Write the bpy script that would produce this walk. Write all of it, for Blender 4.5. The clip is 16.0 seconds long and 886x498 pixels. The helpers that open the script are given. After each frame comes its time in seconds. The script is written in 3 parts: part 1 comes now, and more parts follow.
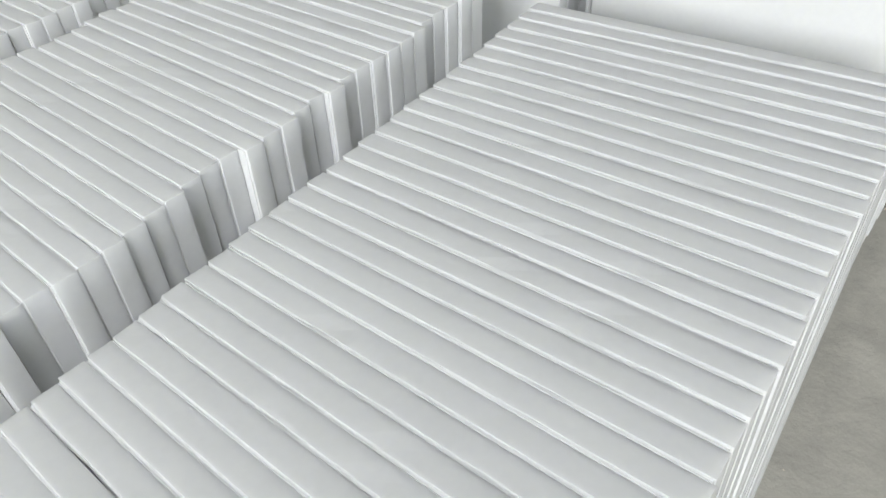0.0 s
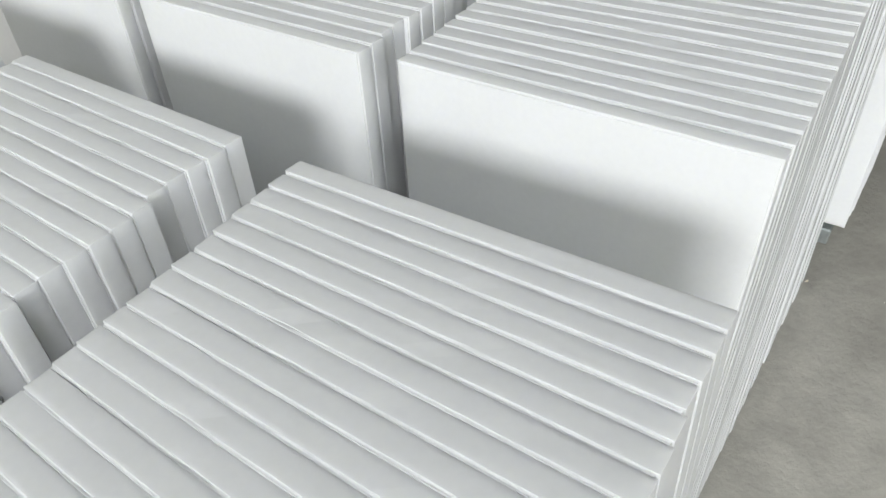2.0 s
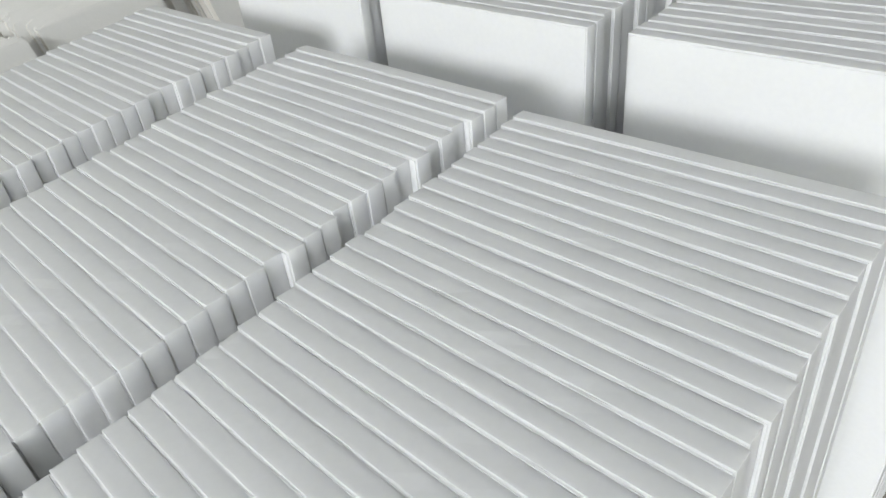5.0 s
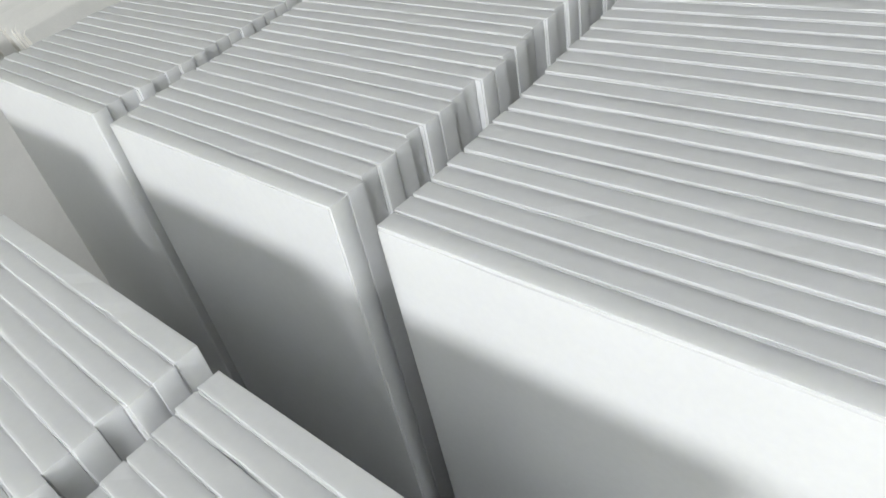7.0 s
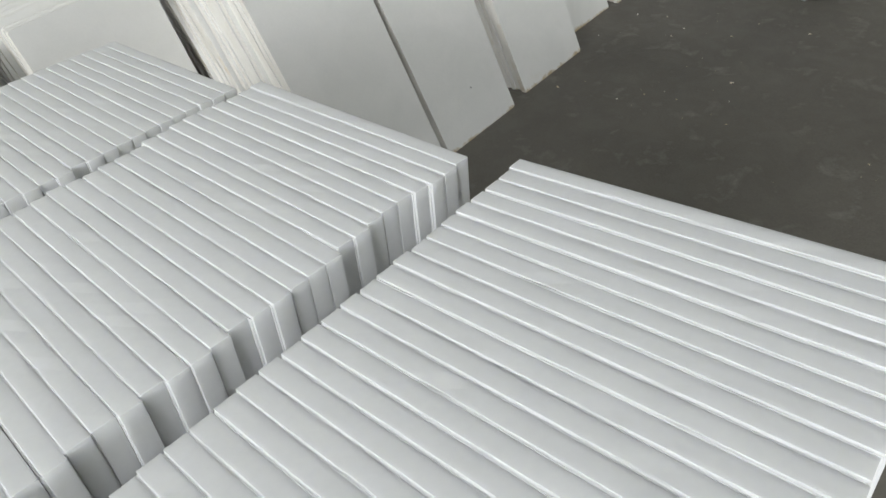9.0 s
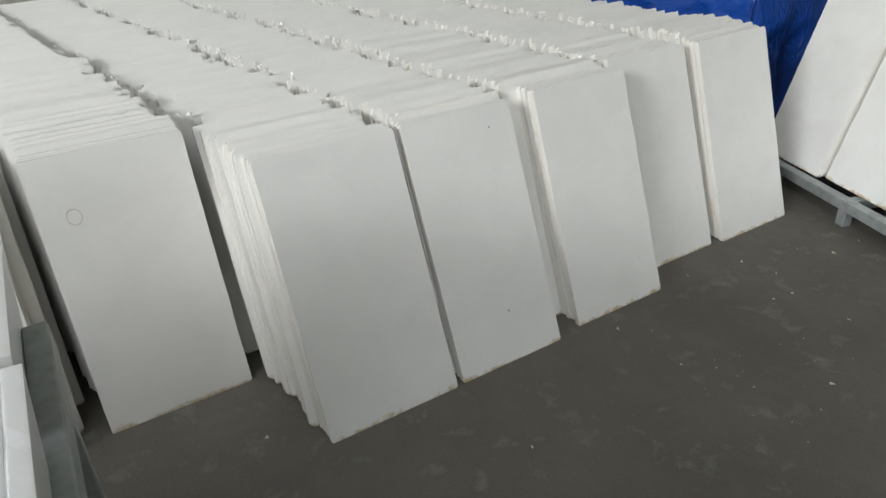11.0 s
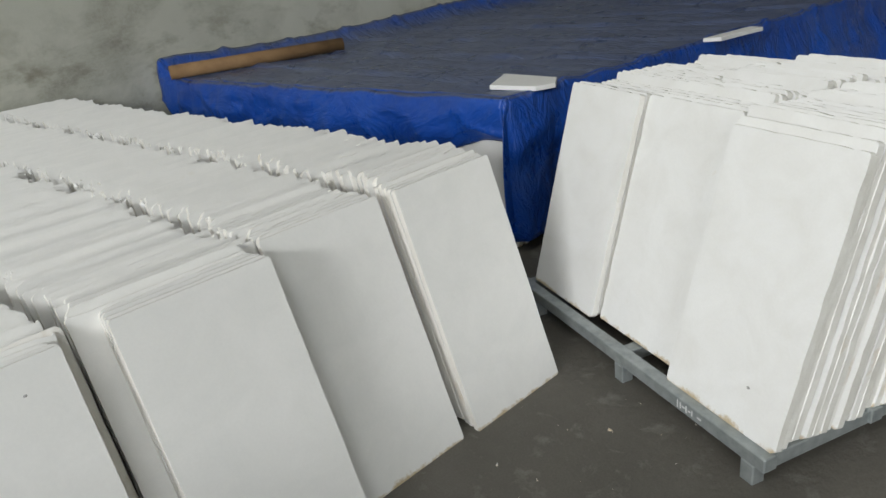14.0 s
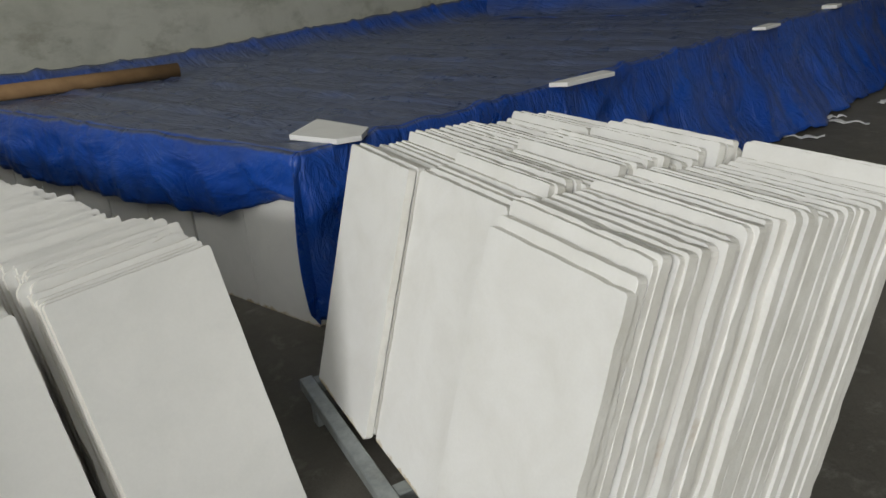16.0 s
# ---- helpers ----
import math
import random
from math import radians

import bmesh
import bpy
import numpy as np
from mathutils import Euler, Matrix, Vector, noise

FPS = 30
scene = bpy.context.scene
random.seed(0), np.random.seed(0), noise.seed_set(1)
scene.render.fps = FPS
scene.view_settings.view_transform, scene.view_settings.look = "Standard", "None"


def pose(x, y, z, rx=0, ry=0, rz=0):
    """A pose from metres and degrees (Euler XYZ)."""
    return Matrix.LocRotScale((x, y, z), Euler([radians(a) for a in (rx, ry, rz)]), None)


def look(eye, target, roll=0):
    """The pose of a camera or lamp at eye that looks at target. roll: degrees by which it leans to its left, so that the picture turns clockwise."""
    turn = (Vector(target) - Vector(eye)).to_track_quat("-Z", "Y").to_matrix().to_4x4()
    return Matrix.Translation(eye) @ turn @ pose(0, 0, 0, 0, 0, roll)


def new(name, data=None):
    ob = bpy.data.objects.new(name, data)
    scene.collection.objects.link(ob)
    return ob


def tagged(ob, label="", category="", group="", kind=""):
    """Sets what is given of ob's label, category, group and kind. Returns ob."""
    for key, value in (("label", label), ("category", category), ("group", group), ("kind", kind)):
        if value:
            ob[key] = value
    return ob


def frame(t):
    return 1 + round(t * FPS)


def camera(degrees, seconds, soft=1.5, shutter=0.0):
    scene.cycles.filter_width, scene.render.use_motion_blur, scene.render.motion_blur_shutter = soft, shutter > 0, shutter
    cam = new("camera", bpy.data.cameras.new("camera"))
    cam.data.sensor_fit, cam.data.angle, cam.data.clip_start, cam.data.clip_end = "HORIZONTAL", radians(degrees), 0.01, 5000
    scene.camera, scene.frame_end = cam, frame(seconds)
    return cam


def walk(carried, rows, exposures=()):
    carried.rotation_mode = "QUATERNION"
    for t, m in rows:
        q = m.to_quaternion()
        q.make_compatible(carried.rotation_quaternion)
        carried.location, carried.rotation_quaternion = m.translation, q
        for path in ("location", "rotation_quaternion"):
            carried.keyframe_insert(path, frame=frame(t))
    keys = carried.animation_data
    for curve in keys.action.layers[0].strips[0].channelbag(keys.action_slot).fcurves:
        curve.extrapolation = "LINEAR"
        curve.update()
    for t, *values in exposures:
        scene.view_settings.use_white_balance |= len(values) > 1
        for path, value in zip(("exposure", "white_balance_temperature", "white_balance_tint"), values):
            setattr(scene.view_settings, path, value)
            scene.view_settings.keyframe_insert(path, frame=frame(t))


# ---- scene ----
# seconds, eye, target, roll
PATH = [
    (0, (0.014, 0.151, 1.28), (-0.96, 1.163, -0.144), -8.0),
    (0.5, (-0.012, 0.207, 1.273), (-0.955, 1.199, -0.186), -8.3),
    (1, (-0.001, 0.308, 1.262), (-0.987, 1.275, -0.184), -12.0),
    (1.5, (-0.016, 0.383, 1.251), (-0.936, 1.479, -0.146), -8.1),
    (2, (0.037, 0.476, 1.274), (-0.9, 1.56, -0.122), -8.8),
    (2.5, (0.053, 0.596, 1.266), (-0.958, 1.69, -0.069), -10.8),
    (3, (0.01, 0.774, 1.26), (-1.047, 1.851, -0.053), -11.8),
    (5.5, (0.064, 1.339, 1.322), (-1.154, 2.303, 0.062), -13.4),
    (6, (0.012, 1.489, 1.319), (-1.191, 2.383, -0.006), -15.8),
    (6.5, (-0.019, 1.587, 1.3), (-1.159, 2.514, -0.057), -17.6),
    (7, (-0.001, 1.687, 1.285), (-1.172, 2.616, -0.043), -19.1),
    (7.5, (0.054, 1.821, 1.287), (-1.22, 2.629, -0.026), -22.7),
    (8, (0.137, 1.906, 1.332), (-1.14, 2.709, 0.018), -21.4),
    (8.5, (0.105, 2.033, 1.361), (-1.01, 3.008, 0.017), -15.4),
    (9, (0.026, 2.25, 1.352), (-1.117, 3.24, 0.044), -11.6),
    (11.3, (-0.103, 2.862, 1.365), (-1.725, 3.628, 0.482), -3.8),
    (11.5, (-0.129, 2.893, 1.372), (-1.826, 3.534, 0.529), -5.0),
    (12, (-0.162, 2.979, 1.376), (-1.967, 3.433, 0.643), -5.5),
    (12.5, (-0.135, 3.185, 1.399), (-1.971, 3.547, 0.693), -4.9),
    (12.6, (-0.128, 3.216, 1.401), (-1.951, 3.617, 0.682), -5.2),
    (13, (-0.097, 3.397, 1.382), (-1.829, 4.066, 0.637), -6.7),
    (13.2, (-0.155, 3.496, 1.362), (-1.794, 4.337, 0.582), -6.1),
    (13.5, (-0.22, 3.655, 1.362), (-1.779, 4.63, 0.576), -5.7),
    (13.8, (-0.277, 3.788, 1.371), (-1.745, 4.904, 0.595), -6.3),
    (14, (-0.286, 3.859, 1.373), (-1.692, 5.046, 0.591), -7.5),
    (14.5, (-0.255, 4.097, 1.36), (-1.603, 5.366, 0.605), -7.9),
    (15, (-0.194, 4.291, 1.37), (-1.449, 5.665, 0.636), -7.4),
    (15.2, (-0.202, 4.361, 1.362), (-1.411, 5.768, 0.617), -7.6),
    (15.5, (-0.217, 4.44, 1.35), (-1.392, 5.869, 0.588), -5.8),
    (16, (-0.307, 4.619, 1.361), (-1.56, 5.979, 0.6), -4.7),
]
cam = camera(66.1, 16.0)
walk(cam, [(t, look(e, g, r)) for t, e, g, r in PATH], [(0, -0.08, 6500, 10), (2.5, -0.08, 6500, 10), (5.0, -0.08, 6500, 10), (7.2, -0.02, 6500, 10), (8.5, 0.06, 6500, 10), (9.0, 0.22, 6500, 10), (11.5, 0.18, 6500, 10), (12.7, 0.10, 6500, 10), (13.6, 0.20, 6510, 10), (14.1, 0.19, 6530, 10), (15.0, 0.02, 6680, 10), (16, -0.03, 6760, 10)])

# ---- light: overcast day through a high window band, plus unseen overhead and side fill ----
world = bpy.data.worlds.new("World")
scene.world = world
world.use_nodes = True
wn = world.node_tree
sky = wn.nodes.new("ShaderNodeTexSky")
sky.sky_type = "NISHITA"
sky.sun_disc = False
sky.sun_elevation = radians(45)
sky.sun_rotation = radians(160)
wn.links.new(sky.outputs[0], wn.nodes["Background"].inputs[0])
wn.nodes["Background"].inputs[1].default_value = 0.10


def area(name, m, sx, sy, power, colour):
    la = bpy.data.lights.new(name, "AREA")
    la.shape, la.size, la.size_y, la.energy, la.color = "RECTANGLE", sx, sy, power, colour
    ob = new(name, la)
    ob.matrix_world = m
    return ob


area("window_daylight", pose(3.0, -9.95, 5.9, 68, 0, 0), 5.6, 2.8, 1330, (0.965, 0.99, 1.0))
# Unseen side lamp, added to light the faces turned to +x.
area("side_fill", pose(7.9, -1.5, 2.4, 90, 0, 90), 5.6, 4.2, 195, (0.965, 0.99, 1.0))


# Unseen overhead lamp, added to brighten the tile tops.
area("overhead_fill", pose(1.0, -1.0, 10.02, 0, 0, 0), 2.4, 5.6, 150, (0.965, 0.99, 1.0))


# ---- materials ----
def nodes_of(name, rough, metal=0.0):
    mat = bpy.data.materials.new(name)
    mat.use_nodes = True
    nt = mat.node_tree
    b = nt.nodes["Principled BSDF"]
    b.inputs["Roughness"].default_value = rough
    b.inputs["Metallic"].default_value = metal
    return mat, nt, b


def coords(nt, scale=(1, 1, 1), kind="Object", random_shift=False):
    tc = nt.nodes.new("ShaderNodeTexCoord")
    mp = nt.nodes.new("ShaderNodeMapping")
    mp.inputs["Scale"].default_value = scale
    nt.links.new(tc.outputs[kind], mp.inputs["Vector"])
    if random_shift:
        oi = nt.nodes.new("ShaderNodeObjectInfo")
        mul = nt.nodes.new("ShaderNodeMath")
        mul.operation = "MULTIPLY"
        mul.inputs[1].default_value = 37.0
        nt.links.new(oi.outputs["Random"], mul.inputs[0])
        nt.links.new(mul.outputs[0], mp.inputs["Location"])
    return mp.outputs[0]


def noise_of(nt, vec, scale, detail=4.0, rough=0.55, dist=0.0):
    n = nt.nodes.new("ShaderNodeTexNoise")
    n.inputs["Scale"].default_value = scale
    n.inputs["Detail"].default_value = detail
    n.inputs["Roughness"].default_value = rough
    n.inputs["Distortion"].default_value = dist
    nt.links.new(vec, n.inputs["Vector"])
    return n.outputs["Fac"]


def ramp(nt, fac, stops):
    r = nt.nodes.new("ShaderNodeValToRGB")
    els = r.color_ramp.elements
    while len(els) < len(stops):
        els.new(0.5)
    for e, (p, c) in zip(els, stops):
        e.position = p
        e.color = (*c, 1) if len(c) == 3 else c
    nt.links.new(fac, r.inputs[0])
    return r.outputs[0]


def mix(nt, fac, a, b, mode="MIX"):
    m = nt.nodes.new("ShaderNodeMix")
    m.data_type, m.blend_type = "RGBA", mode
    if isinstance(fac, float):
        m.inputs[0].default_value = fac
    else:
        nt.links.new(fac, m.inputs[0])
    for sock, v in ((m.inputs[6], a), (m.inputs[7], b)):
        if isinstance(v, tuple):
            sock.default_value = (*v, 1)
        else:
            nt.links.new(v, sock)
    return m.outputs[2]


def bump(nt, b, fac, strength, distance):
    bp = nt.nodes.new("ShaderNodeBump")
    bp.inputs["Strength"].default_value = strength
    bp.inputs["Distance"].default_value = distance
    nt.links.new(fac, bp.inputs["Height"])
    nt.links.new(bp.outputs[0], b.inputs["Normal"])


def marble(name, base, shade, rough, glow, stain=None, foot=None, spots=(0.70, 0.84), grit=0.05):
    mat, nt, b = nodes_of(name, rough)
    v = coords(nt, random_shift=True)
    cloud = noise_of(nt, v, 6.0, 5.0, 0.6, 0.6)
    fine = noise_of(nt, v, 140.0, 3.0)
    c = ramp(nt, cloud, [(0.3, shade), (0.62, base)])
    c = mix(nt, 0.04, c, ramp(nt, fine, [(0.35, (0.55, 0.55, 0.55)), (0.65, (1, 1, 1))]), "MULTIPLY")
    if stain:
        spot = noise_of(nt, v, 3.0, 6.0, 0.65)
        c = mix(nt, ramp(nt, spot, [(spots[0], (0, 0, 0)), (spots[1], (1, 1, 1))]), c, stain)
    if foot:
        w = coords(nt)
        sep = nt.nodes.new("ShaderNodeSeparateXYZ")
        nt.links.new(w, sep.inputs[0])
        rise = nt.nodes.new("ShaderNodeMath")
        rise.operation = "MULTIPLY_ADD"
        rise.inputs[1].default_value = 0.075
        nt.links.new(noise_of(nt, v, 16.0, 5.0, 0.7), rise.inputs[0])
        nt.links.new(sep.outputs[2], rise.inputs[2])
        mud = nt.nodes.new("ShaderNodeMapRange")
        mud.inputs["From Min"].default_value, mud.inputs["From Max"].default_value = 0.049, 0.036
        nt.links.new(rise.outputs[0], mud.inputs["Value"])
        c = mix(nt, mud.outputs[0], c, foot)
    nt.links.new(c, b.inputs["Base Color"])
    b.inputs["Subsurface Weight"].default_value = glow
    b.inputs["Subsurface Radius"].default_value = (0.020, 0.020, 0.0185)
    b.inputs["Subsurface Scale"].default_value = 1.0
    bump(nt, b, fine if grit < 0.1 else noise_of(nt, v, 55.0, 5.0, 0.7), grit, 0.001 if grit < 0.1 else 0.004)
    return mat


M_TILE = marble("polished_white_marble", (0.87, 0.875, 0.875), (0.85, 0.855, 0.857), 0.34, 0.8)
M_SLAB = marble("sawn_white_marble", (0.84, 0.83, 0.805), (0.79, 0.785, 0.76), 0.55, 0.04, (0.74, 0.70, 0.60), (0.50, 0.40, 0.25))
M_SLABW = marble("rough_white_marble", (0.86, 0.855, 0.84), (0.80, 0.79, 0.765), 0.6, 0.04, (0.66, 0.55, 0.38), (0.55, 0.45, 0.30))
M_SLAB_EDGE = marble("sawn_marble_edge", (0.80, 0.78, 0.735), (0.73, 0.70, 0.64), 0.75, 0.0, (0.58, 0.47, 0.32), None, (0.61, 0.78), 0.5)
M_SLABW_EDGE = marble("dirty_marble_edge", (0.80, 0.785, 0.74), (0.66, 0.64, 0.585), 0.8, 0.0, (0.50, 0.39, 0.24), None, (0.66, 0.82), 0.5)


def concrete():
    mat, nt, b = nodes_of("concrete", 0.7)
    v = coords(nt)
    big = noise_of(nt, v, 0.9, 5.0, 0.6)
    mid = noise_of(nt, v, 9.0, 6.0, 0.65, 0.4)
    fine = noise_of(nt, v, 160.0, 3.0)
    c = ramp(nt, big, [(0.3, (0.096, 0.089, 0.075)), (0.7, (0.158, 0.146, 0.123))])
    c = mix(nt, ramp(nt, mid, [(0.56, (0, 0, 0)), (0.76, (0.8, 0.8, 0.8))]), c, (0.27, 0.26, 0.235))
    c = mix(nt, 0.35, c, ramp(nt, fine, [(0.3, (0.55, 0.55, 0.55)), (0.7, (1.1, 1.1, 1.1))]), "MULTIPLY")
    # Floor turns paler towards low y, with an uneven edge.
    sep = nt.nodes.new("ShaderNodeSeparateXYZ")
    nt.links.new(v, sep.inputs[0])
    edge = nt.nodes.new("ShaderNodeMath")
    edge.operation = "MULTIPLY_ADD"
    edge.inputs[1].default_value = 1.6
    nt.links.new(noise_of(nt, v, 1.7, 5.0, 0.65), edge.inputs[0])
    nt.links.new(sep.outputs[1], edge.inputs[2])
    toward_south = nt.nodes.new("ShaderNodeMapRange")
    toward_south.inputs["From Min"].default_value, toward_south.inputs["From Max"].default_value = 4.1, 2.4
    nt.links.new(edge.outputs[0], toward_south.inputs["Value"])
    pale = ramp(nt, mid, [(0.3, (0.33, 0.315, 0.28)), (0.7, (0.47, 0.45, 0.40))])
    # The gaps between pallets stay dark: their shade, put into the floor colour.
    gap_shade = nt.nodes.new("ShaderNodeMapRange")
    gap_shade.inputs["From Min"].default_value, gap_shade.inputs["From Max"].default_value = -0.35, 0.25
    drift = nt.nodes.new("ShaderNodeMath")
    drift.operation = "MULTIPLY_ADD"
    drift.inputs[1].default_value = 0.9
    nt.links.new(noise_of(nt, v, 1.3, 5.0, 0.6), drift.inputs[0])
    nt.links.new(sep.outputs[0], drift.inputs[2])
    nt.links.new(drift.outputs[0], gap_shade.inputs["Value"])
    lightened = nt.nodes.new("ShaderNodeMath")
    lightened.operation = "MULTIPLY"
    nt.links.new(toward_south.outputs[0], lightened.inputs[0])
    nt.links.new(gap_shade.outputs[0], lightened.inputs[1])
    c = mix(nt, lightened.outputs[0], c, pale)
    nt.links.new(c, b.inputs["Base Color"])
    nt.links.new(ramp(nt, mid, [(0.3, (0.5, 0.5, 0.5)), (0.7, (0.8, 0.8, 0.8))]), b.inputs["Roughness"])
    pits = noise_of(nt, v, 45.0, 5.0, 0.7)
    bump(nt, b, pits, 0.5, 0.006)
    return mat


def plaster():
    mat, nt, b = nodes_of("old_plaster", 0.9)
    v = coords(nt)
    big = noise_of(nt, v, 0.55, 5.0, 0.6, 0.3)
    blot = noise_of(nt, v, 2.2, 6.0, 0.62, 0.15)
    spots = noise_of(nt, v, 11.0, 6.0, 0.7)
    fine = noise_of(nt, v, 60.0, 4.0)
    c = ramp(nt, big, [(0.3, (0.44, 0.445, 0.385)), (0.68, (0.54, 0.54, 0.475))])
    c = mix(nt, ramp(nt, blot, [(0.52, (0, 0, 0)), (0.74, (0.5, 0.5, 0.5))]), c, (0.26, 0.255, 0.21))
    c = mix(nt, ramp(nt, spots, [(0.72, (0, 0, 0)), (0.78, (0.8, 0.8, 0.8))]), c, (0.14, 0.135, 0.105))
    patch = noise_of(nt, coords(nt, (1, 0.7, 1.5)), 0.9, 7.0, 0.66, 0.4)
    grain = noise_of(nt, v, 34.0, 5.0, 0.75)
    damp = nt.nodes.new("ShaderNodeMath")
    damp.operation = "MULTIPLY"
    nt.links.new(ramp(nt, patch, [(0.535, (0, 0, 0)), (0.70, (0.9, 0.9, 0.9))]), damp.inputs[0])
    nt.links.new(ramp(nt, grain, [(0.36, (0.42, 0.42, 0.42)), (0.72, (0.85, 0.85, 0.85))]), damp.inputs[1])
    c = mix(nt, damp.outputs[0], c, (0.15, 0.142, 0.105))
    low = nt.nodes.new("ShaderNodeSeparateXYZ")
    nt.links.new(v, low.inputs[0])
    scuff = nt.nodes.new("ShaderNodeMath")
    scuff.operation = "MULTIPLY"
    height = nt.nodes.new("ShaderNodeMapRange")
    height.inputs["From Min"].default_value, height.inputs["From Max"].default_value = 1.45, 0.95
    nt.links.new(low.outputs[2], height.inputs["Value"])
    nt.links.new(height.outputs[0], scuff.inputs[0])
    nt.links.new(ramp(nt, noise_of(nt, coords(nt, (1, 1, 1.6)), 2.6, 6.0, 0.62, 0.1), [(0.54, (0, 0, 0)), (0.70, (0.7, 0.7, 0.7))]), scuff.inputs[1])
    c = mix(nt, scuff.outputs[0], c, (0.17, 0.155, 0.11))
    nt.links.new(c, b.inputs["Base Color"])
    bump(nt, b, fine, 0.3, 0.004)
    return mat


def galvanised():
    mat, nt, b = nodes_of("galvanised_steel", 0.5, 0.55)
    v = coords(nt)
    sp = noise_of(nt, v, 25.0, 4.0, 0.6)
    dirt = noise_of(nt, v, 6.0, 6.0, 0.65)
    c = ramp(nt, sp, [(0.3, (0.30, 0.33, 0.33)), (0.7, (0.45, 0.48, 0.48))])
    c = mix(nt, ramp(nt, dirt, [(0.55, (0, 0, 0)), (0.75, (0.8, 0.8, 0.8))]), c, (0.22, 0.22, 0.20))
    nt.links.new(c, b.inputs["Base Color"])
    bump(nt, b, dirt, 0.15, 0.002)
    return mat


def tarpaulin():
    mat, nt, b = nodes_of("blue_tarpaulin", 0.34)
    v = coords(nt)
    big = noise_of(nt, v, 1.6, 5.0, 0.6)
    dust = noise_of(nt, v, 5.0, 6.0, 0.65, 0.5)
    c = ramp(nt, big, [(0.3, (0.005, 0.045, 0.27)), (0.7, (0.010, 0.080, 0.42))])
    c = mix(nt, ramp(nt, dust, [(0.5, (0, 0, 0)), (0.8, (0.3, 0.3, 0.3))]), c, (0.05, 0.09, 0.20))
    # Upward faces go greyer: dust, plus sheen from the hall put into the colour.
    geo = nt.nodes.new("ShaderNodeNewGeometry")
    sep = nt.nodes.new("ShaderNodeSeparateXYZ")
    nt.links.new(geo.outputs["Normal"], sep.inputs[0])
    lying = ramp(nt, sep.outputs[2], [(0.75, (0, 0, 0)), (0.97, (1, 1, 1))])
    lightened = ramp(nt, dust, [(0.30, (0.055, 0.080, 0.170)), (0.70, (0.120, 0.145, 0.235))])
    c = mix(nt, lying, c, lightened)
    nt.links.new(c, b.inputs["Base Color"])
    nt.links.new(ramp(nt, dust, [(0.3, (0.22, 0.22, 0.22)), (0.7, (0.42, 0.42, 0.42))]), b.inputs["Roughness"])
    crease = noise_of(nt, coords(nt, (0.7, 3.2, 1.8)), 3.0, 5.0, 0.6, 1.4)
    facet = nt.nodes.new("ShaderNodeTexVoronoi")
    facet.feature = "F1"
    facet.inputs["Scale"].default_value = 7.0
    warp = nt.nodes.new("ShaderNodeVectorMath")
    warp.operation = "ADD"
    shift = nt.nodes.new("ShaderNodeTexNoise")
    shift.inputs["Scale"].default_value = 4.0
    nt.links.new(v, shift.inputs["Vector"])
    nt.links.new(shift.outputs["Color"], warp.inputs[0])
    nt.links.new(coords(nt, (0.8, 1.7, 1.2)), warp.inputs[1])
    nt.links.new(warp.outputs[0], facet.inputs["Vector"])
    both = nt.nodes.new("ShaderNodeMath")
    both.operation = "MULTIPLY_ADD"
    both.inputs[1].default_value = 0.07
    nt.links.new(facet.outputs["Distance"], both.inputs[0])
    nt.links.new(crease, both.inputs[2])
    bump(nt, b, both.outputs[0], 0.55, 0.05)
    return mat


def plain(name, c0, c1, rough, scale=8.0, metal=0.0, high=0.7):
    mat, nt, b = nodes_of(name, rough, metal)
    v = coords(nt)
    n = noise_of(nt, v, scale, 5.0, 0.6)
    nt.links.new(ramp(nt, n, [(0.3, c0), (high, c1)]), b.inputs["Base Color"])
    bump(nt, b, noise_of(nt, v, scale * 12, 3.0), 0.15, 0.002)
    return mat


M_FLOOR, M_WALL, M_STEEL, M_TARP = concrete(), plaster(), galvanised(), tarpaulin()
M_CARD = plain("brown_cardboard", (0.20, 0.115, 0.05), (0.30, 0.18, 0.085), 0.8)
M_SHEET = plain("ceiling_sheet", (0.56, 0.57, 0.58), (0.66, 0.67, 0.68), 0.6, 2.0)
M_PLASTIC = plain("white_plastic", (0.70, 0.70, 0.70), (0.82, 0.82, 0.82), 0.3, 20.0)
M_RUST = plain("iron_stained_marble", (0.45, 0.31, 0.16), (0.85, 0.83, 0.79), 0.7, 4.0, 0.0, 0.47)
M_SMUDGE = plain("grey_smudge", (0.26, 0.255, 0.245), (0.42, 0.41, 0.39), 0.8)
M_PENCIL = plain("red_pencil", (0.45, 0.30, 0.30), (0.55, 0.40, 0.38), 0.8)
M_PAINT = plain("grey_rack_paint", (0.42, 0.45, 0.45), (0.55, 0.58, 0.58), 0.5)


# ---- mesh helpers ----
def mesh_of(bm, name, mat, smooth=False):
    bmesh.ops.recalc_face_normals(bm, faces=bm.faces[:])
    me = bpy.data.meshes.new(name)
    bm.to_mesh(me)
    bm.free()
    me.materials.append(mat)
    if smooth:
        for p in me.polygons:
            p.use_smooth = True
    return me


def part(name, bm, mat, parent, label="", smooth=False):
    ob = new(name, mesh_of(bm, name, mat, smooth))
    ob.parent = parent
    return tagged(ob, label)


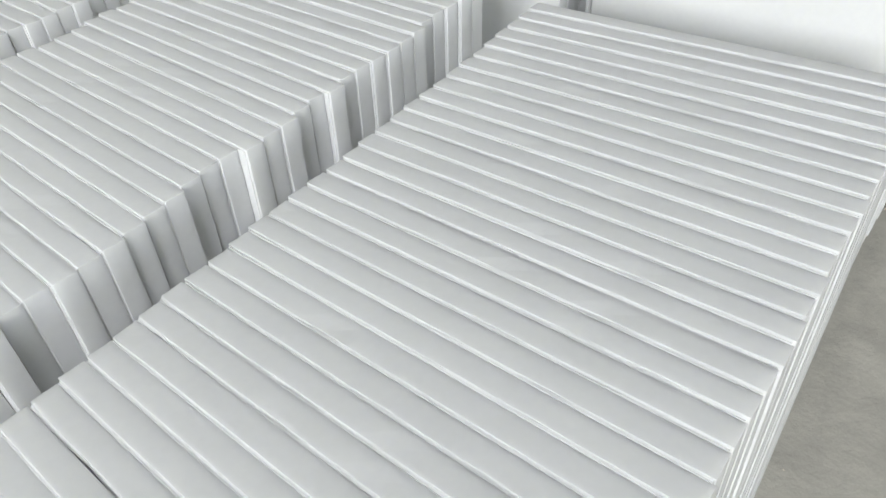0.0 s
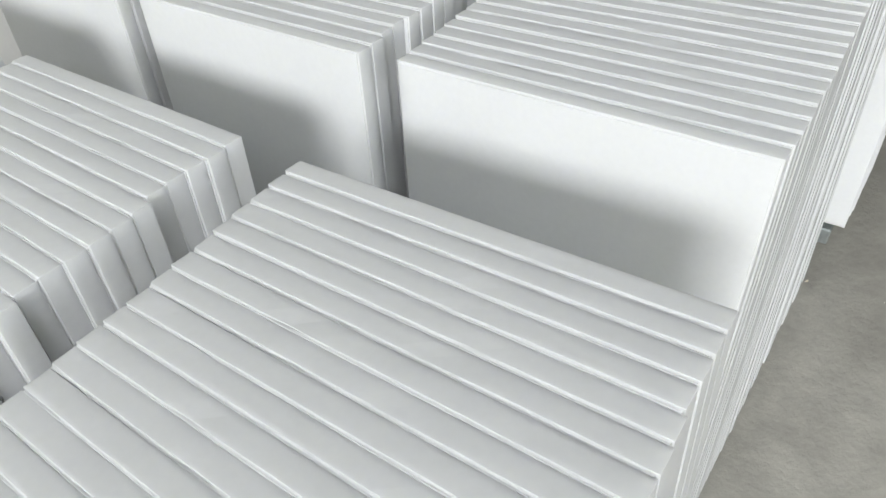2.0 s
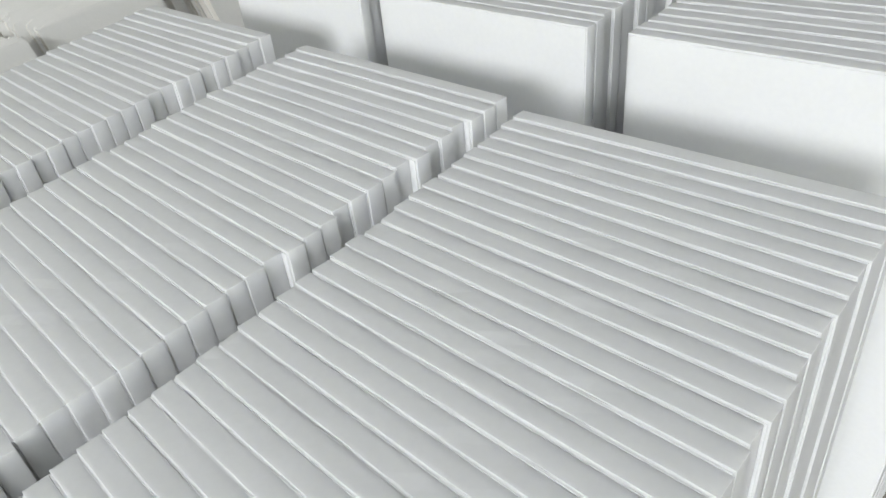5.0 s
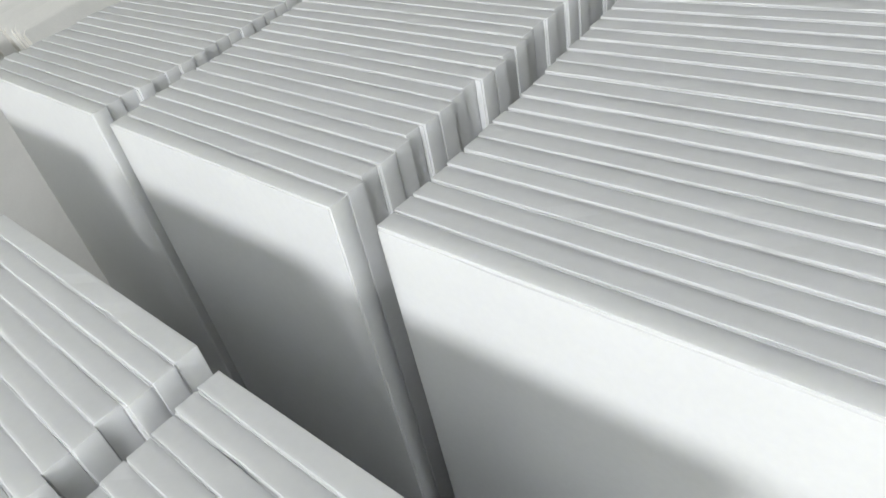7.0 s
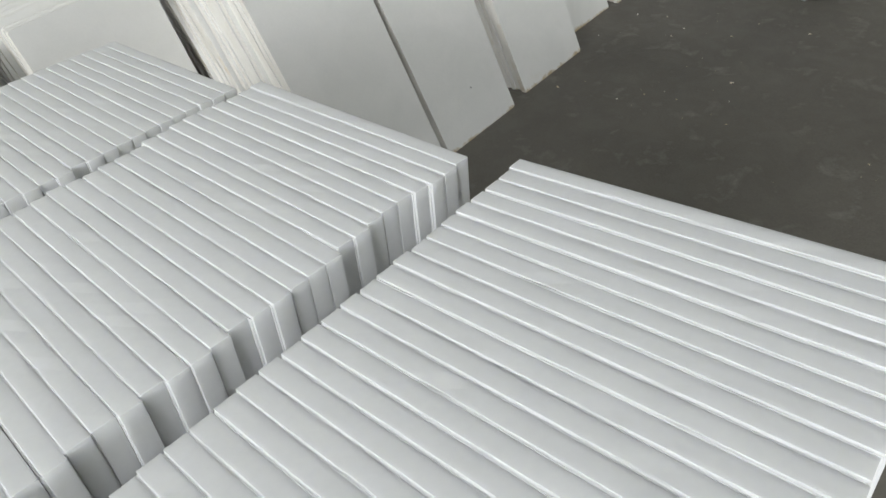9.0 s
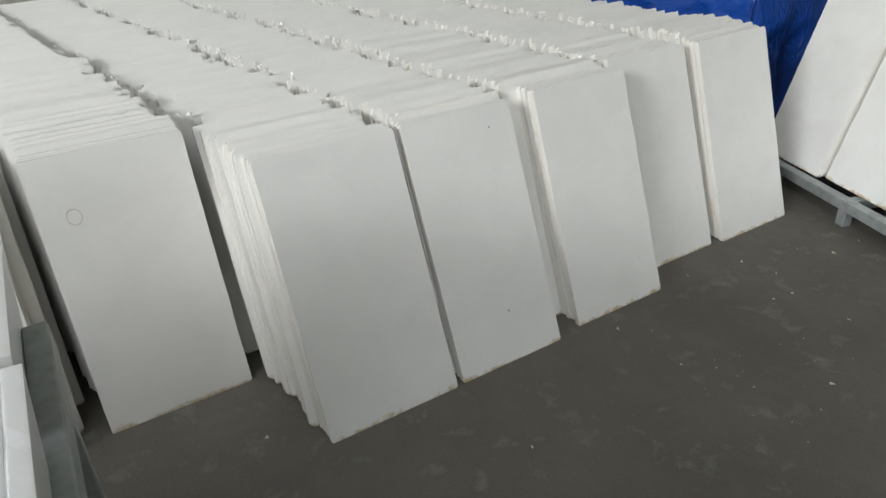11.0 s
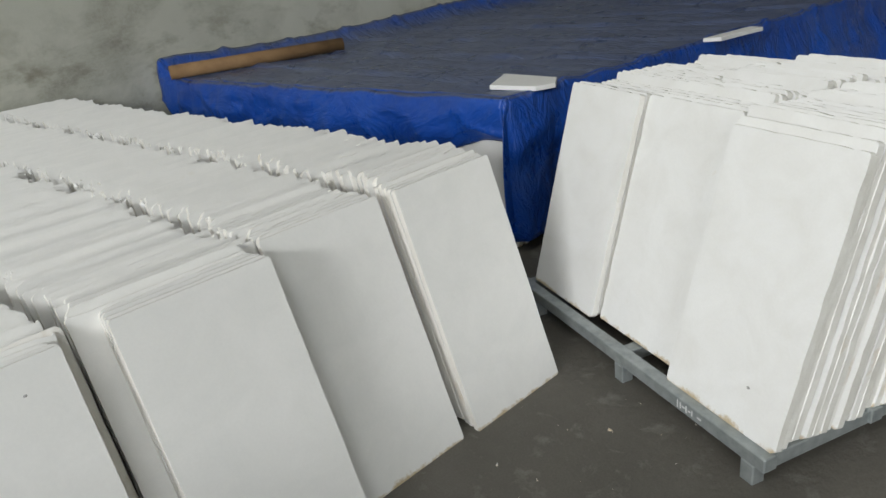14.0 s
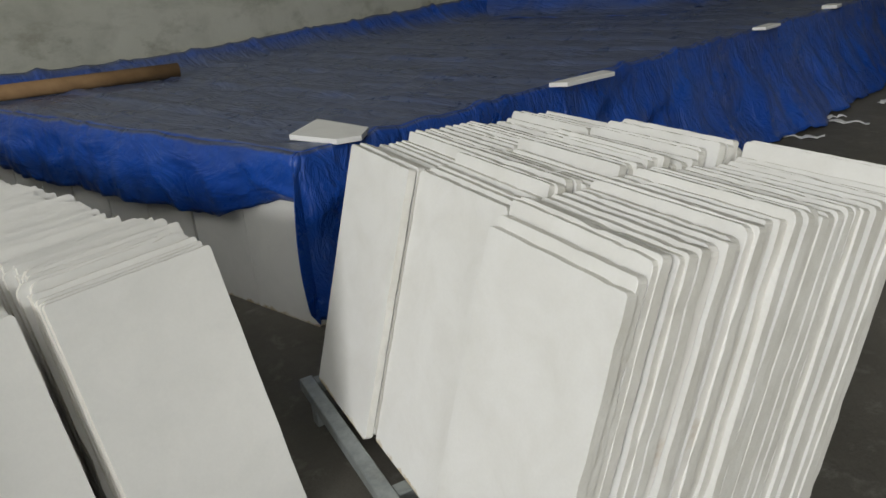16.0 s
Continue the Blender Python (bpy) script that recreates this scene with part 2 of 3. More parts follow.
def add_box(bm, x0, x1, y0, y1, z0, z1, bevel=0.0):
    m = Matrix.Translation(((x0 + x1) / 2, (y0 + y1) / 2, (z0 + z1) / 2)) @ Matrix.Diagonal((x1 - x0, y1 - y0, z1 - z0, 1))
    vs = bmesh.ops.create_cube(bm, size=1.0, matrix=m)["verts"]
    if bevel:
        es = list({e for v in vs for e in v.link_edges})
        bmesh.ops.bevel(bm, geom=es, offset=bevel, segments=1, affect="EDGES")
    return bm


def box_bm(x0, x1, y0, y1, z0, z1, bevel=0.0):
    return add_box(bmesh.new(), x0, x1, y0, y1, z0, z1, bevel)


def structure(name, bm, mat, label, category):
    return tagged(new(name, mesh_of(bm, name, mat)), label, category, kind="structure")


def outline_plate(points, thick):
    """A plate from an outline in x and z, its front at y = 0 and its back at y = thick."""
    bm = bmesh.new()
    a = [bm.verts.new((x, 0, z)) for x, z in points]
    b = [bm.verts.new((x, thick, z)) for x, z in points]
    bm.faces.new(a)
    bm.faces.new(b[::-1])
    n = len(points)
    for i in range(n):
        bm.faces.new((a[i], b[i], b[(i + 1) % n], a[(i + 1) % n]))
    return bm


def tube_bm(path, radius, sides=12, inner=0.0):
    """A straight round bar or pipe between two points."""
    a, b = Vector(path[0]), Vector(path[1])
    d = (b - a).normalized()
    u = d.orthogonal().normalized()
    w = d.cross(u)
    bm = bmesh.new()

    def ring(p, r):
        return [bm.verts.new(p + r * (u * math.cos(6.28318 * i / sides) + w * math.sin(6.28318 * i / sides))) for i in range(sides)]
    oa, ob = ring(a, radius), ring(b, radius)
    for i in range(sides):
        j = (i + 1) % sides
        bm.faces.new((oa[i], oa[j], ob[j], ob[i]))
    if inner:
        ia, ib = ring(a, inner), ring(b, inner)
        for i in range(sides):
            j = (i + 1) % sides
            bm.faces.new((ia[j], ia[i], ib[i], ib[j]))
            bm.faces.new((oa[j], oa[i], ia[i], ia[j]))
            bm.faces.new((ob[i], ob[j], ib[j], ib[i]))
    else:
        bm.faces.new(oa[::-1])
        bm.faces.new(ob)
    return bm


# ---- the hall ----
WX = -5.93
structure("floor", box_bm(WX - 0.3, 8.3, -10.3, 24.3, -0.25, 0.0), M_FLOOR, "dusty grey concrete warehouse floor", "floor")
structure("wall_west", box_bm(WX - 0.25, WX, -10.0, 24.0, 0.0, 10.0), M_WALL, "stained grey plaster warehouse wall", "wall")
# South, east and north walls are unseen, assumed to enclose the light.
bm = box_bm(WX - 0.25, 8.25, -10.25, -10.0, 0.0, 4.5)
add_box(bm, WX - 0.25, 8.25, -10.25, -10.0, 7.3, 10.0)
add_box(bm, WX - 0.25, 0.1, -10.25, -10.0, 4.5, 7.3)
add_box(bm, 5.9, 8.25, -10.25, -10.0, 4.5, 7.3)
structure("wall_south", bm, M_WALL, "unseen plaster wall with a high window band", "wall")
# The opening in this unseen wall is assumed, to hold the side lamp.
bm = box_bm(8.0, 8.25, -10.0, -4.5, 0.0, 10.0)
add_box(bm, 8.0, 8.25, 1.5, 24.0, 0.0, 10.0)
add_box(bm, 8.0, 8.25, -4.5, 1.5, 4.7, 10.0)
structure("wall_east", bm, M_WALL, "unseen plaster wall with an opening added for the side lamp", "wall")
structure("wall_north", box_bm(WX - 0.25, 8.25, 24.0, 24.25, 0.0, 10.0), M_WALL, "unseen plain plaster end wall", "wall")
# Unseen ceiling, pale to bounce light down, open below the overhead lamp.
bm = box_bm(WX - 0.25, -0.3, -10.25, 24.25, 10.0, 10.15)
add_box(bm, 2.3, 8.25, -10.25, 24.25, 10.0, 10.15)
add_box(bm, -0.3, 2.3, -10.25, -3.9, 10.0, 10.15)
add_box(bm, -0.3, 2.3, 1.9, 24.25, 10.0, 10.15)
structure("ceiling", bm, M_SHEET, "unseen light grey sheet metal ceiling with an added opening", "ceiling")

# ---- pallets of upright marble tiles ----
TW, TH, TT, PITCH = 0.40, 0.80, 0.0221, 0.02222
TILT = radians(7.0)


def tile_mesh(seed):
    """A tile with its front arrises eased and now and then a nick in the top one; front at y = 0."""
    r = random.Random(seed)
    bm = box_bm(-TW / 2, TW / 2, 0, TT, 0, TH)
    front = [e for e in bm.edges if all(v.co.y < 1e-6 for v in e.verts)]
    bmesh.ops.bevel(bm, geom=front, offset=r.uniform(0.0016, 0.0023), segments=3, affect="EDGES")
    long_top = [e for e in bm.edges if e.calc_length() > 0.3 and all(v.co.z > TH - 0.004 for v in e.verts)]
    bmesh.ops.subdivide_edges(bm, edges=long_top, cuts=14)
    for v in bm.verts:
        if v.co.z > TH - 0.0035 and v.co.y < 0.0035:
            v.co += Vector((r.uniform(-0.004, 0.004) if abs(v.co.x) < 0.19 else 0, r.uniform(-0.0001, 0.0003), r.uniform(-0.0004, 0.0001)))
            if r.random() < 0.03:
                v.co += Vector((0, 0.0012, -0.0010))
    return mesh_of(bm, "tile", M_TILE)


TILES = [tile_mesh(s) for s in range(10)]


def tile_stack(x_near, x_far, y0, y1, top0, top1, rnd, spread, label, notches=(), splay=(0.0, 0.0), fan=0.0):
    """A row of upright tiles, from y0 to y1; x_near and x_far are the right-hand edge at both ends, top0 and top1 the heights."""
    n = round((y1 - y0) / PITCH)
    e = tagged(new("tile_stack"), label, "tile stack", "tile stacks on the pallets")
    e.location = (x_near - TW / 2, y0, top0 - TH)
    drift = 0.0
    for i in range(n):
        k = i / max(1, n - 1)
        drift = 0.55 * drift + rnd.gauss(0, spread * 0.42)
        step = 0.0
        for a, b in notches:
            if a <= y0 + i * PITCH < b:
                step = -0.0045
        o = new("tile", TILES[rnd.randrange(10)])
        o.parent = e
        side, turn = radians(splay[0] + (splay[1] - splay[0]) * k), radians(fan * k)
        o.location = (k * (x_far - x_near) + max(-0.013, min(0.008, drift)) + step + TH * math.sin(side), i * (y1 - y0) / n + TW / 2 * math.sin(turn) - TH * math.sin(TILT), TH * (1 - math.cos(TILT)) + k * (top1 - top0) + rnd.uniform(-0.0003, 0.0003))
        o.scale = (1, (y1 - y0) / n * math.cos(TILT) / TT, 1)
        o.rotation_euler = (-TILT, radians(rnd.gauss(0, 0.03)) - side, turn + radians(rnd.gauss(0, 0.05)))
    return e


def tile_pallet(x0, x1, y0, y1, base, bar_x0, bar_x1, bar_z):
    """A galvanised pallet: base rails on open square tubes, and an end frame that the tiles lean on."""
    e = tagged(new("steel_pallet"), "galvanised steel pallet under marble tiles", "pallet", "steel pallets under tiles")
    y0 -= 0.09
    base += 0.006
    for y in (y0 + 0.01, (y0 + y1) / 2, y1 - 0.06):
        part("cross_rail", box_bm(x0, x1, y, y + 0.05, base - 0.045, base - 0.001, 0.003), M_STEEL, e)
    for x in (x0 + 0.02, x0 + 0.27, x0 + 0.75, x1 - 0.11):
        bm = bmesh.new()
        for a, b, c, d in ((0, 0.06, 0.004, 0.009), (0, 0.06, 0.058, 0.064), (0, 0.005, 0.009, 0.058), (0.055, 0.06, 0.009, 0.058)):
            add_box(bm, x + a, x + b, y0, y1 - 0.03, c, d)
        part("square_tube", bm, M_STEEL, e)
    for y in (y0 + 0.012, y1 - 0.058):
        for x in (x0 + 0.10, (x0 + x1) / 2 - 0.02, x1 - 0.20):
            part("foot", box_bm(x, x + 0.045, y, y + 0.045, 0.0, base - 0.046, 0.002), M_STEEL, e)
    part("end_bar", box_bm(bar_x0, bar_x1, y1 - 0.018, y1 + 0.020, bar_z - 0.06, bar_z, 0.003), M_STEEL, e)
    for x in (bar_x0 + 0.03, bar_x1 - 0.075):
        part("end_post", box_bm(x, x + 0.042, y1 - 0.030, y1 + 0.006, 0.0, bar_z - 0.061, 0.003), M_STEEL, e)
    part("end_brace", box_bm(bar_x0 + 0.075, bar_x1 - 0.078, y1 - 0.028, y1 + 0.004, 0.03, 0.07, 0.003), M_STEEL, e)


LT = "upright stack of polished white marble tiles on a steel pallet"
rnd = random.Random(5)
tile_pallet(-1.36, -0.02, -0.10, 0.800, 0.106, -1.20, -0.05, 0.768)
tile_stack(0.000, 0.002, -0.10, 0.798, 0.911, 0.913, rnd, 0.0024, LT, splay=(3.3, 2.2))
tile_stack(-0.482, -0.480, -0.10, 0.798, 0.905, 0.907, rnd, 0.0065, LT, ((0.16, 0.20), (0.36, 0.40), (0.56, 0.58), (0.66, 0.70)))
tile_stack(-0.955, -0.955, -0.10, 0.798, 0.905, 0.907, rnd, 0.0065, LT, ((0.3, 0.34), (0.5, 0.53)))
tile_pallet(-1.36, -0.03, 0.972, 1.768, 0.110, -1.18, -0.06, 0.768)
tile_stack(-0.016, -0.013, 0.972, 1.766, 0.911, 0.920, rnd, 0.0024, LT, splay=(0.2, 1.5))
tile_stack(-0.459, -0.445, 0.961, 1.770, 0.915, 0.925, rnd, 0.0065, LT, ((1.0, 1.03), (1.16, 1.18), (1.345, 1.41), (1.475, 1.50), (1.66, 1.69)))
tile_stack(-0.955, -0.930, 0.980, 1.767, 0.915, 0.930, rnd, 0.0065, LT, ((1.11, 1.16), (1.30, 1.33), (1.52, 1.56)))
tile_pallet(-1.30, 0.02, 1.917, 2.700, 0.122, -1.195, -0.03, 0.772)
tile_stack(0.036, 0.038, 1.917, 2.728, 0.952, 0.936, rnd, 0.0024, LT, splay=(0.5, 1.3), fan=2.6)
tile_stack(-0.423, -0.434, 1.920, 2.712, 0.948, 0.922, rnd, 0.007, LT, ((1.95, 1.975), (2.02, 2.045), (2.115, 2.14), (2.22, 2.24), (2.29, 2.315), (2.37, 2.40), (2.50, 2.52), (2.58, 2.61)))
tile_stack(-0.882, -0.889, 1.925, 2.698, 0.946, 0.905, rnd, 0.0065, LT, ((1.95, 1.99), (2.2, 2.23), (2.42, 2.45)))


# ---- leaning slab stacks along the west wall ----
def slab_mesh(seed, width, height, thick, mat, corner, rough=0.0015, ease=0.0, edge=None, cuts=11):
    """A sawn slab with knocked corners, a slightly uneven outline and small chips; width along x, front at y = 0."""
    r = random.Random(seed)
    w, h = width / 2, height
    c = [r.uniform(0.2, 1.0) * corner for _ in range(4)]

    def j():
        return r.uniform(-0.4, 0.4) * rough - (r.uniform(0.6, 1.8) * rough if r.random() < 0.10 else 0.0)
    pts = [(-w + c[0], 0), (w - c[1], 0)]
    pts += [(w + j(), c[1] + (h - c[1] - c[2]) * q / cuts) for q in range(cuts + 1)]
    pts += [(w - 0.12 * c[2], h - 0.55 * c[2]), (w - 0.50 * c[2], h - 0.15 * c[2])]
    pts += [(w - c[2] - (2 * w - c[2] - c[3]) * q / cuts, h + j()) for q in range(cuts + 1)]
    pts += [(-w + 0.50 * c[3], h - 0.15 * c[3]), (-w + 0.12 * c[3], h - 0.55 * c[3])]
    pts += [(-w - j(), h - c[3] - (h - c[3] - c[0]) * q / cuts) for q in range(cuts + 1)]
    bm = outline_plate(pts, thick)
    if ease:
        rim = [e for e in bm.edges if all(v.co.y < 1e-6 for v in e.verts)]
        bmesh.ops.bevel(bm, geom=rim, offset=ease, segments=1, affect="EDGES")
    me = mesh_of(bm, "slab", mat)
    if edge:
        me.materials.append(edge)
        for p in me.polygons:
            p.material_index = 1 if abs(p.normal.y) < 0.5 else 0
    return me


SLABS = [slab_mesh(100 + s, 0.40, 0.80, 0.0195, M_SLAB, (0.010, 0.016, 0.034)[s % 3], 0.0025, 0.0, M_SLAB_EDGE) for s in range(12)]


STAINED = slab_mesh(120, 0.40, 0.80, 0.0195, M_RUST, 0.014, 0.0025)


def slab_stack(x_front, front, back, lean, rnd, label, x_back=-5.86, raised=(), first=4, brown=(), lead=0.0, infill=0.0, ragged=1.0):
    """Slabs that lean back on one another towards the west wall; front and back are the edges across at both ends."""
    e = tagged(new("slab_stack"), label, "slab stack", "slab stacks along the wall")
    e.location = (x_front, (front[0] + front[1]) / 2, 0)
    x, off, i, batch = 0.0, 0.0, 0, 0.0
    deep = x_front - x_back - 0.8 * math.sin(radians(lean))
    while -x < deep and i < 290:
        k = min(1.0, max(0.0, (-x - 0.10) / (deep - 0.10)))
        lo, hi = front[0] + k * (back[0] - front[0]), front[1] + k * (back[1] - front[1])
        if i >= first:
            lo -= infill * (1 - k)
        if rnd.random() < 0.20:
            batch = ragged * rnd.uniform(-0.024, 0.024)
        off = 0.25 * off + ragged * rnd.gauss(0, 0.010) + (rnd.uniform(-0.036, 0.036) if rnd.random() < 0.09 else 0.0)
        if i < first:
            off, batch = lead + rnd.uniform(-0.002, 0.002), 0.0
        elif i == first:
            batch = rnd.uniform(-0.006, 0.010)
        o = new("slab", STAINED if i in brown else SLABS[rnd.randrange(12) if i else 0])
        o.parent = e
        up = rnd.choice((0, 0, 0.002, 0.005, 0.008, 0.012, 0.016)) if i > 2 else 0.0
        if i in raised:
            up = 0.024
        o.location = (x, (lo + hi) / 2 - e.location.y + batch + off, up)
        o.scale = ((hi - lo - (0.008 if i < first else 0.018) - 0.050 * k) / 0.40, 1, 1)
        o.rotation_euler = (radians(-(lean + (rnd.gauss(0, 0.22) if i else 0))), radians(rnd.gauss(0, 0.15) if i else 0), radians(90 + (rnd.gauss(0, 0.25) if i > 2 else 0)))
        x -= 0.0199 / math.cos(radians(lean)) + (rnd.uniform(0.005, 0.013) if rnd.random() < 0.09 and i > 3 else rnd.uniform(0.0006, 0.0030))
        i += 1
    return e


LS = "long row of white sawn marble slabs leaning towards the wall"
rnd = random.Random(11)
for xf, f, bk, ln, up in ((-1.87, (0.42, 0.82), (-0.20, 0.29), 14, (30,)), (-1.87, (0.86, 1.26), (0.30, 0.77), 14, (30,)), (-1.87, (1.30, 1.69), (0.78, 1.25), 14, (40,)),
                          (-1.90, (1.73, 2.105), (1.26, 1.70), 15, (60,)), (-1.835, (2.255, 2.645), (1.75, 2.23), 18.5, (60, 95)), (-1.865, (2.708, 3.132), (2.24, 2.70), 13.4, (50,)),
                          (-1.460, (3.220, 3.643), (2.71, 3.20), 21.0, (70,)), (-1.464, (3.662, 4.052), (3.21, 3.69), 21.0, (9, 10, 70)), (-1.485, (4.144, 4.543), (3.70, 4.20), 19.4, (80,)),
                          (-1.605, (4.566, 4.963), (4.21, 4.69), 18.5, (44,)), (-1.590, (5.006, 5.414), (4.70, 5.21), 17.8, (33, 62))):
    slab_stack(xf, f, bk, ln, rnd, LS, raised=up, brown=(4,) if up[0] == 9 else (), lead=-0.03 if xf == -1.835 else 0.0, infill=0.055 if xf == -1.485 else 0.045 if xf == -1.835 else 0.0, ragged=1.3 if f[0] < 2.6 else 1.0)

# a small round pencil mark on one slab front
bm = bmesh.new()
mk = 28
for i in range(mk):
    a0, a1 = 6.4 * i / mk, 6.4 * (i + 1) / mk
    f = [(r * math.cos(a) * 0.85, 0.0, r * math.sin(a)) for a, r in ((a0, 0.0225), (a1, 0.0225), (a1, 0.0210), (a0, 0.0210))]
    bm.faces.new([bm.verts.new(p) for p in f])
mark = new("pencil_mark", mesh_of(bm, "pencil_mark", M_PENCIL))
tagged(mark, "faint red pencil circle on a marble slab front", "pencil mark")
tilt = radians(13.4)
mark.location = (-1.865 - 0.632 * math.sin(tilt) + 0.0012, 2.802, 0.632 * math.cos(tilt))
mark.rotation_euler = (-tilt, 0, radians(90))



def smudge(name, m, size, label, category, group=""):
    """A thin uneven spot lying on a surface that faces -y before it is turned."""
    r = random.Random(int(size * 1e5))
    bm = bmesh.new()
    rim = [bm.verts.new((size * r.uniform(0.6, 1.1) * math.cos(a * 0.698), 0.0, size * r.uniform(0.5, 1.0) * math.sin(a * 0.698))) for a in range(9)]
    top = bm.verts.new((0, -0.0006, 0))
    for i in range(9):
        bm.faces.new((rim[i], rim[(i + 1) % 9], top))
    ob = new(name, mesh_of(bm, name, M_SMUDGE))
    ob.matrix_world = m
    return tagged(ob, label, category, group)


for y, up, size in ((3.958, 0.732, 0.0045), (3.877, 0.163, 0.0048)):
    lean = radians(21.0)
    smudge("smudge", pose(-1.464 - up * math.sin(lean) + 0.0016, y, up * math.cos(lean), -21, 0, 90), size, "small grey smudge on a marble slab front", "smudge", "smudges on the slabs")
smudge("wall_hole", pose(WX + 0.002, 1.93, 1.04, 0, 0, 90), 0.022, "small dark hole in the plaster wall", "wall hole")
smudge("wall_hole", pose(WX + 0.002, 2.02, 1.12, 0, 0, 90), 0.011, "tiny dark hole in the plaster wall", "wall hole")

# ---- the tarpaulin-covered pile ----
PY1, PZ = 13.6, 0.752
LP = "row of white marble slabs standing under a tarpaulin"
under = [slab_mesh(300 + s, 0.40, 0.738, 0.0195, M_SLAB, 0.004) for s in range(4)]
def front_edge(x):
    return 6.125 + 0.05 * (x + 2.40)


for k in range(8):
    e = tagged(new("covered_slab_row"), LP, "slab stack", "slab rows under the tarpaulin")
    e.location = (-2.63 - 0.415 * k, front_edge(-2.63 - 0.415 * k) + 0.004, 0)
    e.rotation_euler = (0, 0, 0.05)
    for i in range(28):
        o = new("slab", under[(i + k) % 4])
        o.parent = e
        o.location = (0.004 * ((i * 7 + k * 3) % 5 - 2) + (0.06 * (i - 2) * 0.08 if i > 2 else 0), 0.021 * i if i < 6 else 0.126 + 0.25 * (i - 5), 0)
        o.rotation_euler = (radians(-0.6), 0, 0)


def right_edge(y):
    return -2.40 + 0.078 * (y - 6.13)


def wob(x, y, z, s):
    return noise.noise(Vector((x * s, y * s, z * s)))


def hem_drop(x):
    """How far the front hem hangs below the top, along the front."""
    d = 0.375 + 0.012 * math.sin((x + 5.5) * 2.1) + 0.025 * wob(x, 0, 3, 3.2) + 0.012 * wob(x, 0, 3, 9)
    if x > -3.5:
        d -= 0.05 * (x + 3.5)
    if x > -2.95:
        d -= min(1, (x + 2.95) / 0.40) * 0.125
    return d


def tarp_cloth(panel):
    bm = bmesh.new()
    na, ng, nb, nf = 150, 26, 210, 16
    rows = []
    for jb in range(nb + nf + 1):
        row = []
        fb = max(0.0, (jb - nb) / nf)
        for ia in range(na + ng + 1):
            ga = max(0.0, (ia - na) / ng)
            x = WX + 0.03 + (-2.40 - WX - 0.03) * min(1.0, ia / na)
            py0 = front_edge(x)
            y = PY1 + (py0 - PY1) * min(1.0, jb / nb)
            xr = right_edge(y)
            x += (xr + 2.40) * min(1.0, ia / na)
            hem = hem_drop(x)
            side = PZ - 0.02 if y > 6.9 else 0.69
            flare = min(0.42, 0.04 + 0.10 * max(0.0, y - 6.5))
            fold = wob(x, y, 1, 7.0) * 0.018 + wob(x, y, 5, 2.5) * 0.02
            z = PZ + 0.010 * wob(x, y * 0.5, 0, 3.0) + 0.006 * wob(x * 0.6, y * 2.0, 2, 6.0) + 0.004 * wob(x, y, 7, 15.0) + 0.014 * (1 - abs(wob(x * 0.35, y * 1.6, 11, 3.2))) ** 7
            z += 0.022 * max(0.0, 1 - abs(((y + 0.12 * wob(x, 0, 9, 0.8)) % 0.62) - 0.31) / 0.06) + 0.007 * max(0.0, 1 - abs(((x + 0.1 * wob(0, y, 4, 0.7)) % 0.9) - 0.45) / 0.05)
            if x < WX + 0.45:
                z += (0.075 + 0.035 * max(0.0, y - 7.0)) * (1 - (x - WX) / 0.45) ** 2
            if x < WX + 0.24:
                z += (0.035 + 0.06 * max(0.0, 1 - (y - 6.1) / 1.4)) * (1 - (x - WX) / 0.24)
            px, py = x, y
            if fb > 0:
                z -= hem * fb - 0.008 * fb
                py = py0 - 0.018 - 0.02 * math.sin(fb * 3.0) - abs(fold) * fb * 1.4 - 0.06 * wob(x, fb * 0.3, 0, 1.7) * fb - 0.012 * wob(x, fb * 0.15, 6, 5.0) * min(1.0, fb * 3) - 0.022 * (1 - abs(wob(x * 0.8, fb * 0.4, 13, 4.5))) ** 5 * min(1.0, fb * 5)
            if ga > 0:
                drop = side * ga
                px = xr + 0.012 + flare * ga ** 1.3 + fold * 1.6 * min(1.0, ga * 2) + 0.06 * wob(x, y * 1.0, 8, 2.2) * ga + 0.05 * wob(x, y, ga * 0.8, 3.6) * min(1.0, ga * 3) + 0.03 * (1 - abs(wob(y * 0.8, ga * 0.5, 17, 3.5))) ** 5 * min(1.0, ga * 4)
                z = max(0.012 + 0.01 * abs(fold) * 10, z - drop)
                if fb > 0:
                    px = xr + 0.010 + 0.09 * ga * fb - 0.10 * fb * ga ** 2 + fold
                    py = py0 - 0.02 - 0.055 * math.sin(ga * 3.1) * fb - 0.02 * fb
                    z += hem * fb * (0.75 - 0.35 * ga)
            row.append(bm.verts.new((px, py, z)))
        rows.append(row)
    wanted = {"top_sheet": (0, nb, 0, na), "front_flap": (nb, nb + nf, 0, na), "side_flap": (0, nb + nf, na, na + ng)}[panel]
    for j in range(wanted[0], wanted[1]):
        for i in range(wanted[2], wanted[3]):
            bm.faces.new((rows[j][i], rows[j][i + 1], rows[j + 1][i + 1], rows[j + 1][i]))
    bmesh.ops.delete(bm, geom=[q for q in bm.verts if not q.link_faces], context="VERTS")
    return bm


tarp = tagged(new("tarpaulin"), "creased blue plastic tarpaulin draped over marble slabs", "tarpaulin")
